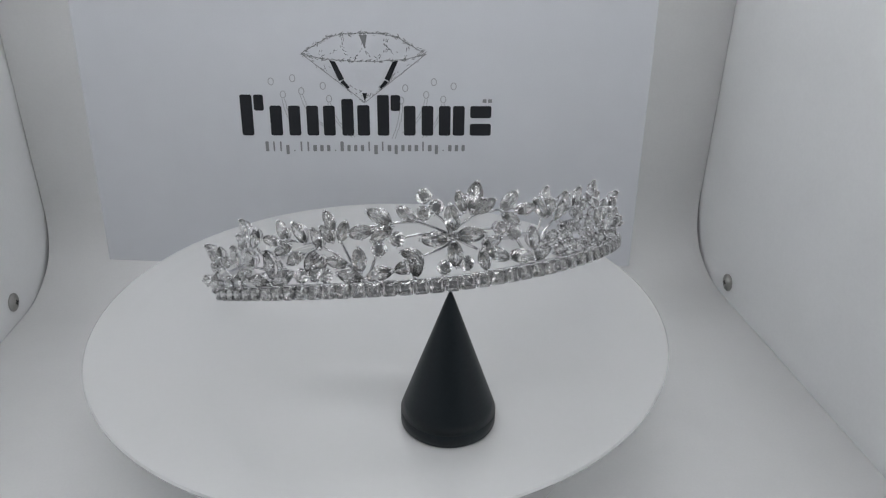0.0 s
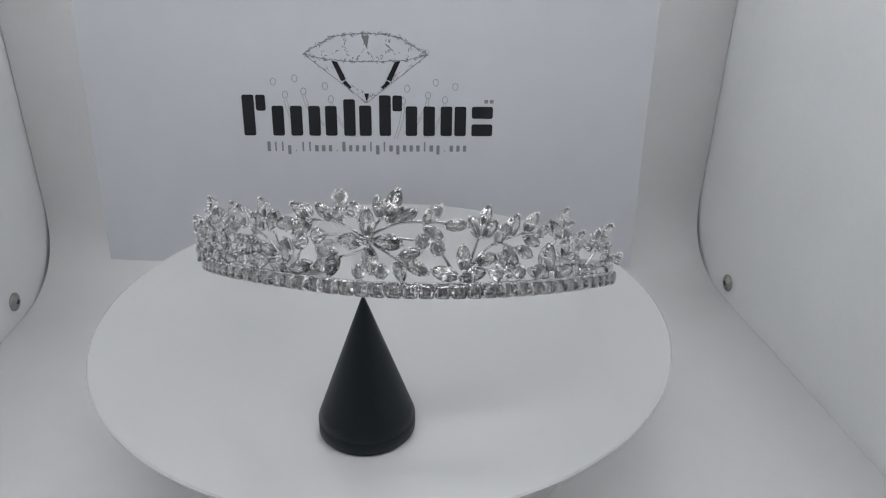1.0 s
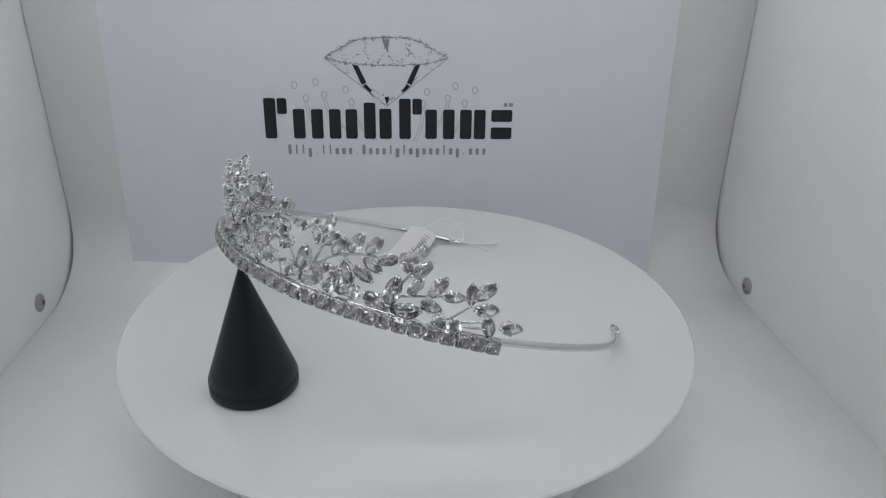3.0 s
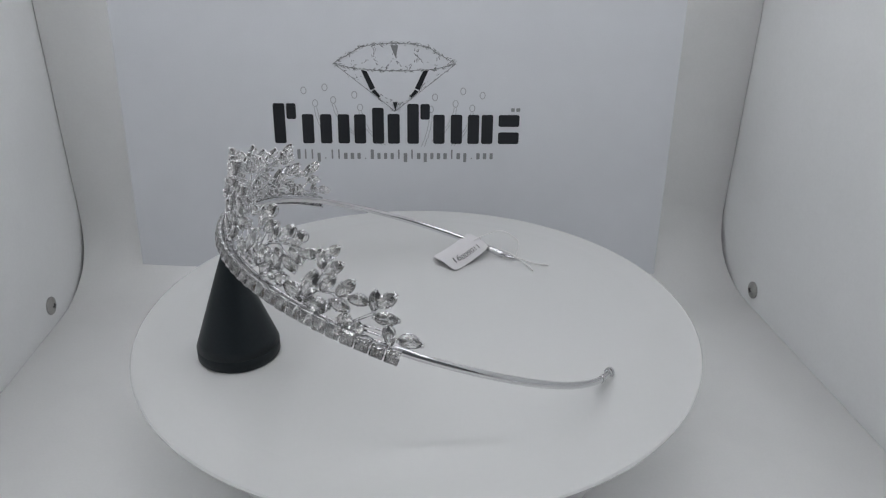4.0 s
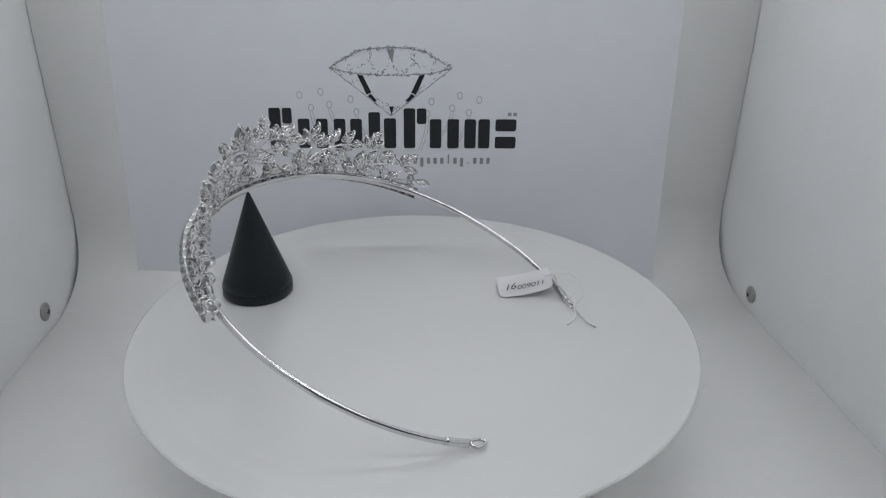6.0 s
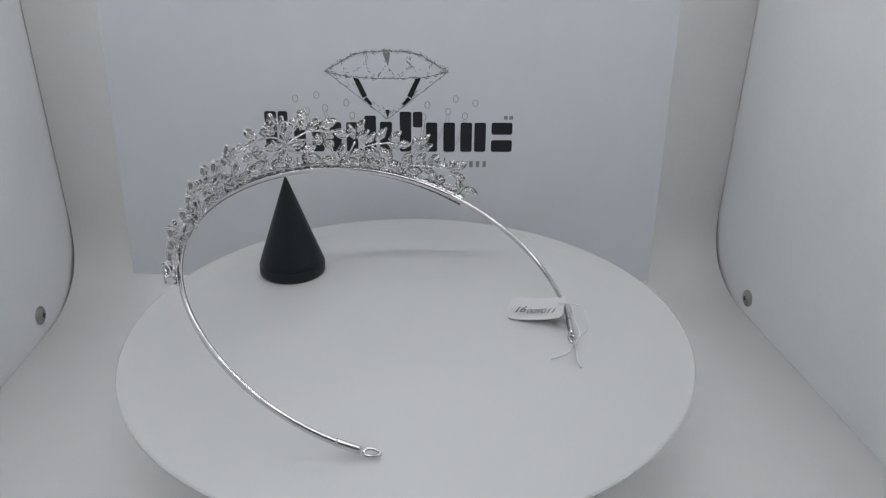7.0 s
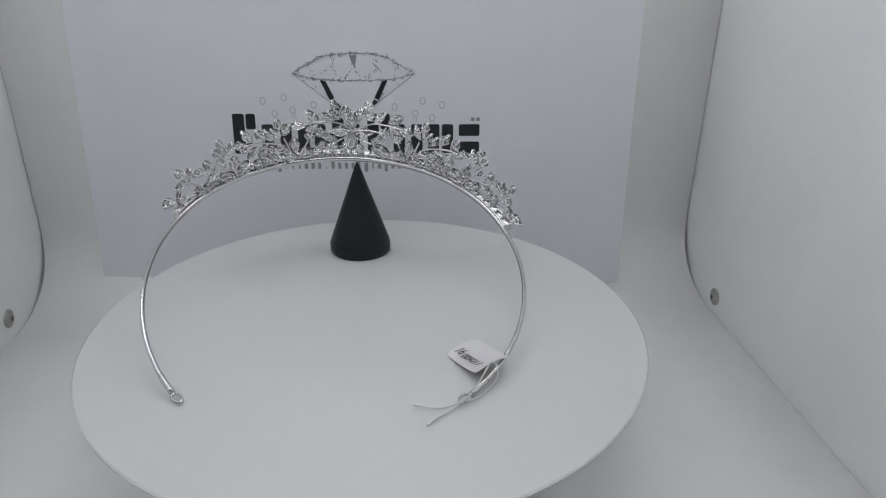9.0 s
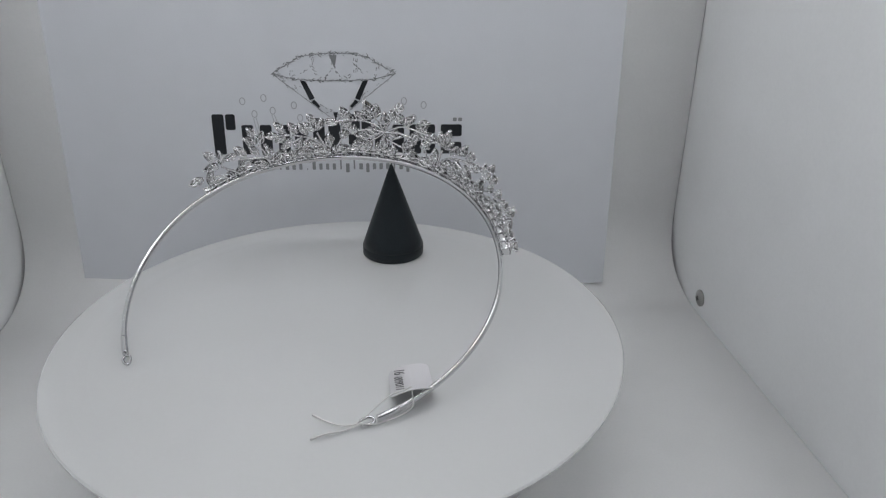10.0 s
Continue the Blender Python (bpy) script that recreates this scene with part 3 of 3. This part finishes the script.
SPRIG = pairs("0.239 0.069 0.238 0.133; 0.159 0.066 0.225 0.052; 0.236 0.046 0.301 0.066; 0.271 0.088 0.327 0.105;"
              "0.279 0.154 0.255 0.205; 0.288 0.186 0.306 0.231; 0.294 0.156 0.327 0.192; 0.326 0.139 0.354 0.189;"
              "0.366 0.156 0.394 0.209; 0.415 0.167 0.447 0.215; 0.413 0.151 0.457 0.132; 0.450 0.159 0.493 0.171;"
              "0.354 0.126 0.389 0.079; 0.391 0.127 0.440 0.099")
SPRIG_ROUNDS = pairs("0.345 0.087; 0.332 0.051; 0.365 0.054; 0.400 0.054")
SPRIG_WIRES = (
    "0.254 0.066; 0.282 0.149",
    "0.254 0.066; 0.294 0.113; 0.338 0.139; 0.404 0.159; 0.452 0.163",
    "0.349 0.138; 0.392 0.121")
SIDE = pairs("0.494 0.057 0.504 0.131; 0.431 0.072 0.498 0.043; 0.503 0.044 0.571 0.059; 0.530 0.148 0.503 0.195;"
             "0.532 0.180 0.553 0.220; 0.537 0.146 0.576 0.183; 0.537 0.095 0.562 0.140; 0.582 0.102 0.616 0.152;"
             "0.614 0.111 0.663 0.113; 0.567 0.080 0.618 0.068; 0.679 0.101 0.671 0.154; 0.684 0.117 0.720 0.164;"
             "0.685 0.094 0.741 0.098; 0.740 0.027 0.717 0.080; 0.749 0.059 0.805 0.060")
SIDE_ROUNDS = pairs("0.617 0.043; 0.652 0.040")
SIDE_WIRES = (
    "0.498 0.039; 0.514 0.109; 0.531 0.144",
    "0.498 0.039; 0.514 0.077; 0.545 0.088; 0.617 0.105",
    "0.612 0.026; 0.653 0.063; 0.682 0.093",
    "0.666 0.048; 0.726 0.060",
    "0.669 0.037; 0.731 0.043")


def tiara():
    top = new("tiara")
    tagged(top, "silver tiara of leaf-shaped clear stones leaning on the black cone", "tiara")
    # the hoop, half-round in section
    bm = bmesh.new()
    ripple = [1 + 0.03 * math.sin(i * 2.6) + 0.02 * math.sin(i * 0.13) for i in range(361)]
    sweep(bm, HOOP[6:355], 0.00122, 0.00086, ups=UPS[6:355], sides=14, taper=ripple[6:355])
    part("hoop", bm, SILVER, top, "polished silver wire hoop", smooth=True)
    # the eyelets on both ends
    for end, way in ((0, -1), (360, 1)):
        p, t, u, o = HOOP[end], TANG[end] * way, UPS[end], OUTS[end]
        bm = bmesh.new()
        a = HOOP[5:14] if end == 0 else HOOP[347:356]
        sweep(bm, a, 0.00150, 0.00105, ups=UPS[5:14] if end == 0 else UPS[347:356], sides=10)
        part("end_sleeve", bm, SILVER, top, smooth=True)
        bm = bmesh.new()
        ring = []
        for i in range(20):
            g = 2 * math.pi * i / 20
            ring.append(p + t * (-0.0014 + 0.0024 * math.cos(g)) + o * (0.0011 * math.sin(g) * (1.15 - 0.3 * math.cos(g))) + Vector((0, 0, 0.0002)))
        sweep(bm, ring, 0.00060, 0.00045, ups=[u] * 20, sides=8, closed=True)
        part("end_eyelet", bm, SILVER, top, "small open silver eyelet", smooth=True)
    # two thin rails behind the row of square stones, each stone in a tray of its own
    s0, s1 = -0.768, 0.788
    sag = lambda v: 0.002 + (0.045 * v - 0.050 * v * v if v > 0 else 0.010 * v + 0.004 * v * v)   # the band's own slight bow
    for h, o in ((0.009, 0.012), (-0.022, 0.012)):
        bm = bmesh.new()
        line = [place(s0 + (s1 - s0) * i / 150, h + sag(s0 + (s1 - s0) * i / 150), o) for i in range(151)]
        sweep(bm, line, 0.00034, 0.00042, ups=[along(s0 + (s1 - s0) * i / 150, UPS) for i in range(151)], sides=6)
        part("rail", bm, SILVER, top, smooth=True)
    n = 40
    for i in range(n):
        s = s0 + (i + 0.5) * (s1 - s0) / n
        m = gem_pose(s, sag(s) - 0.0065, 0.038, 1, 0, 0.0345 * S, 2.5, False)
        ob = share("square_stone", gem_rng.choice(SQ_GEMS), top, m)
        share("square_setting", SQ_SET, ob, Matrix())
    for a, b, c, d in FLOWER + FLOWER_RIGHT + FLOWER_LEFT:
        marquise(top, a + SHIFT, b, c + SHIFT, d)
    for a, b in FLOWER_ROUNDS:
        round_stone(top, a + SHIFT, b)
    for run in FLOWER_WIRES:
        wire(top, [(a + SHIFT, b) for a, b in pairs(run)])
    # sprigs and sides repeat mirrored on both halves; one half sits a little lower
    for f, sprig_low, side_low, rise in ((1, 0.016, 0.018, 0.060), (-1, 0.030, 0.026, 0.0)):
        out = lambda v: f * (v + (0.07 if f > 0 else 0.0) * max(v - 0.5, 0.0))
        for low, stones, rounds, wires in ((sprig_low, SPRIG, SPRIG_ROUNDS, SPRIG_WIRES), (side_low, SIDE, SIDE_ROUNDS, SIDE_WIRES)):
            sink = lambda v, h: h - low + rise * max(v - 0.5, 0.0)
            for a, b, c, d in stones:
                marquise(top, out(a), sink(a, b), out(c), sink(c, d))
            for a, b in rounds:
                round_stone(top, out(a), b - low * 0.6)
            for run in wires:
                wire(top, [(out(a), max(sink(a, b), 0.012)) for a, b in pairs(run)])
    return top


crown = tiara()


# ---- the tag on its thread ----
TAG_AT = Vector((-0.33 * S, 0.33 * S, 0.0))


def price_tag():
    top = new("price_tag")
    tagged(top, "white paper tag with pen figures tied to the tiara's hoop", "tag")
    V3 = lambda x, y, z: Vector((x, y, z)) * S - TAG_AT
    bl, br = V3(-0.243, 0.258, 0.004), V3(-0.309, 0.452, 0.052)
    ex = (br - bl).normalized()
    lift = Vector((-0.92, -0.356, 0.16))
    ey = (lift - ex * lift.dot(ex)).normalized()
    nz = ex.cross(ey)
    if nz.z < 0:
        nz = -nz
    w, h = (br - bl).length, 0.132 * S

    def spot(x, y, d=0.0):
        bow = -0.0010 * math.sin(math.pi * min(max(x / w, 0), 1)) + 0.0012 * (y / h) * (1 - y / h) * 4
        return bl + ex * x + ey * y + nz * (d + bow)

    bm = bmesh.new()
    nx, ny = 12, 8
    cells = {}
    for d in (0, 1):
        for i in range(nx + 1):
            for k in range(ny + 1):
                x, y = w * i / nx, h * k / ny
                cut = 0.0005
                if k in (0, ny) and i in (0, nx):
                    x, y = min(max(x, cut), w - cut), min(max(y, cut), h - cut)
                cells[d, i, k] = bm.verts.new(spot(x, y, -0.0002 * d))
    for i in range(nx):
        for k in range(ny):
            bm.faces.new([cells[0, a, b] for a, b in ((i, k), (i + 1, k), (i + 1, k + 1), (i, k + 1))])
            bm.faces.new([cells[1, a, b] for a, b in ((i, k), (i, k + 1), (i + 1, k + 1), (i + 1, k))])
    edge = [(i, 0) for i in range(nx)] + [(nx, k) for k in range(ny)] + [(i, ny) for i in range(nx, 0, -1)] + [(0, k) for k in range(ny, 0, -1)]
    for a, b in zip(edge, edge[1:] + edge[:1]):
        bm.faces.new((cells[0, *a], cells[1, *a], cells[1, *b], cells[0, *b]))
    part("paper", bm, TAG_PAPER, top)
    # the figures, written by pen: two tall ones, the others small
    m = Matrix((ex, ey, nz)).transposed().to_4x4()
    for body, x, y, size, space in (("16", 0.0022, 0.0020, 0.0052, 0.95), ("009011", 0.0073, 0.0018, 0.0040, 0.96)):
        text = bpy.data.curves.new("figures", "FONT")
        text.body = body
        text.size, text.shear, text.extrude, text.space_character = size, 0.30, 0.00004, space
        text.offset = -0.00004
        text.materials.append(PEN)
        ob = new("figures", text)
        ob.parent = top
        ob.matrix_basis = Matrix.Translation(spot(x, y, 0.0010)) @ m @ pose(0, 0, 0, 0, 0, 1)
        tagged(ob, "figures written in black pen")
    # thread: round the hoop, a loose loop, and two frayed ends
    end = HOOP[0] + TIARA_AT - TAG_AT
    hole = spot(w - 0.0024, h * 0.50, 0.0004)
    runs = ((hole, V3(-0.350, 0.450, 0.088), V3(-0.323, 0.517, 0.108), V3(-0.272, 0.572, 0.070), end + Vector((0.001, 0.001, 0.0008))),
            (hole + Vector((0, 0, -0.0006)), V3(-0.372, 0.440, 0.070), V3(-0.372, 0.462, 0.030), V3(-0.300, 0.530, 0.020), end + Vector((0.0, 0.0014, 0.0006))),
            (end + Vector((0.0, 0.001, 0.0006)), V3(-0.195, 0.555, 0.010), V3(-0.150, 0.555, 0.014), V3(-0.095, 0.540, 0.020)),
            (end + Vector((0.0, 0.001, 0.0006)), V3(-0.200, 0.575, 0.008), V3(-0.160, 0.600, 0.010), V3(-0.125, 0.635, 0.012)))
    for i, run in enumerate(runs):
        line = glide(list(run), 10)
        bm = bmesh.new()
        sweep(bm, line, 0.00021, 0.00021, sides=6, taper=[1.0 + (0.8 * k / len(line) if i > 1 else 0) for k in range(len(line))])
        part("thread", bm, THREAD, top, smooth=True)
    bm = bmesh.new()
    bmesh.ops.create_icosphere(bm, subdivisions=2, radius=0.0007, matrix=Matrix.Translation(end + Vector((0, 0.0012, 0.0004))))
    part("knot", bm, THREAD, top, smooth=True)
    return top


tag = price_tag()


# ---- what turns ----
def motions():
    # a motor's even turn, with its slight unevenness
    knots = (0, 0.5, 1, 1.5, 2, 2.5, 3, 4.5, 5, 5.5, 7, 7.5, 8, 8.5, 9, 9.5, 10)
    drift = (0.1, 0.05, -0.05, -0.03, -0.08, -0.22, -0.2, 0.42, 0.48, 0.48, 0.22, 0.12, 0.5, 0.6, 0.18, 0.18, 0.2)
    turn = lambda t: 17.824 - 21.263 * t + float(np.interp(t, knots, drift))
    times = [0.25 * i for i in range(41)]
    walk(platter, [(t, pose(0, 0, TOP, 0, 0, turn(t))) for t in times])
    spin = lambda t: pose(0, 0, TOP, 0, 0, turn(t))
    walk(cone, [(t, spin(t) @ pose(0, -0.655 * S, 0)) for t in times])
    walk(crown, [(t, spin(t) @ Matrix.Translation(TIARA_AT)) for t in times])
    walk(tag, [(t, spin(t) @ Matrix.Translation(TAG_AT)) for t in times])


motions()
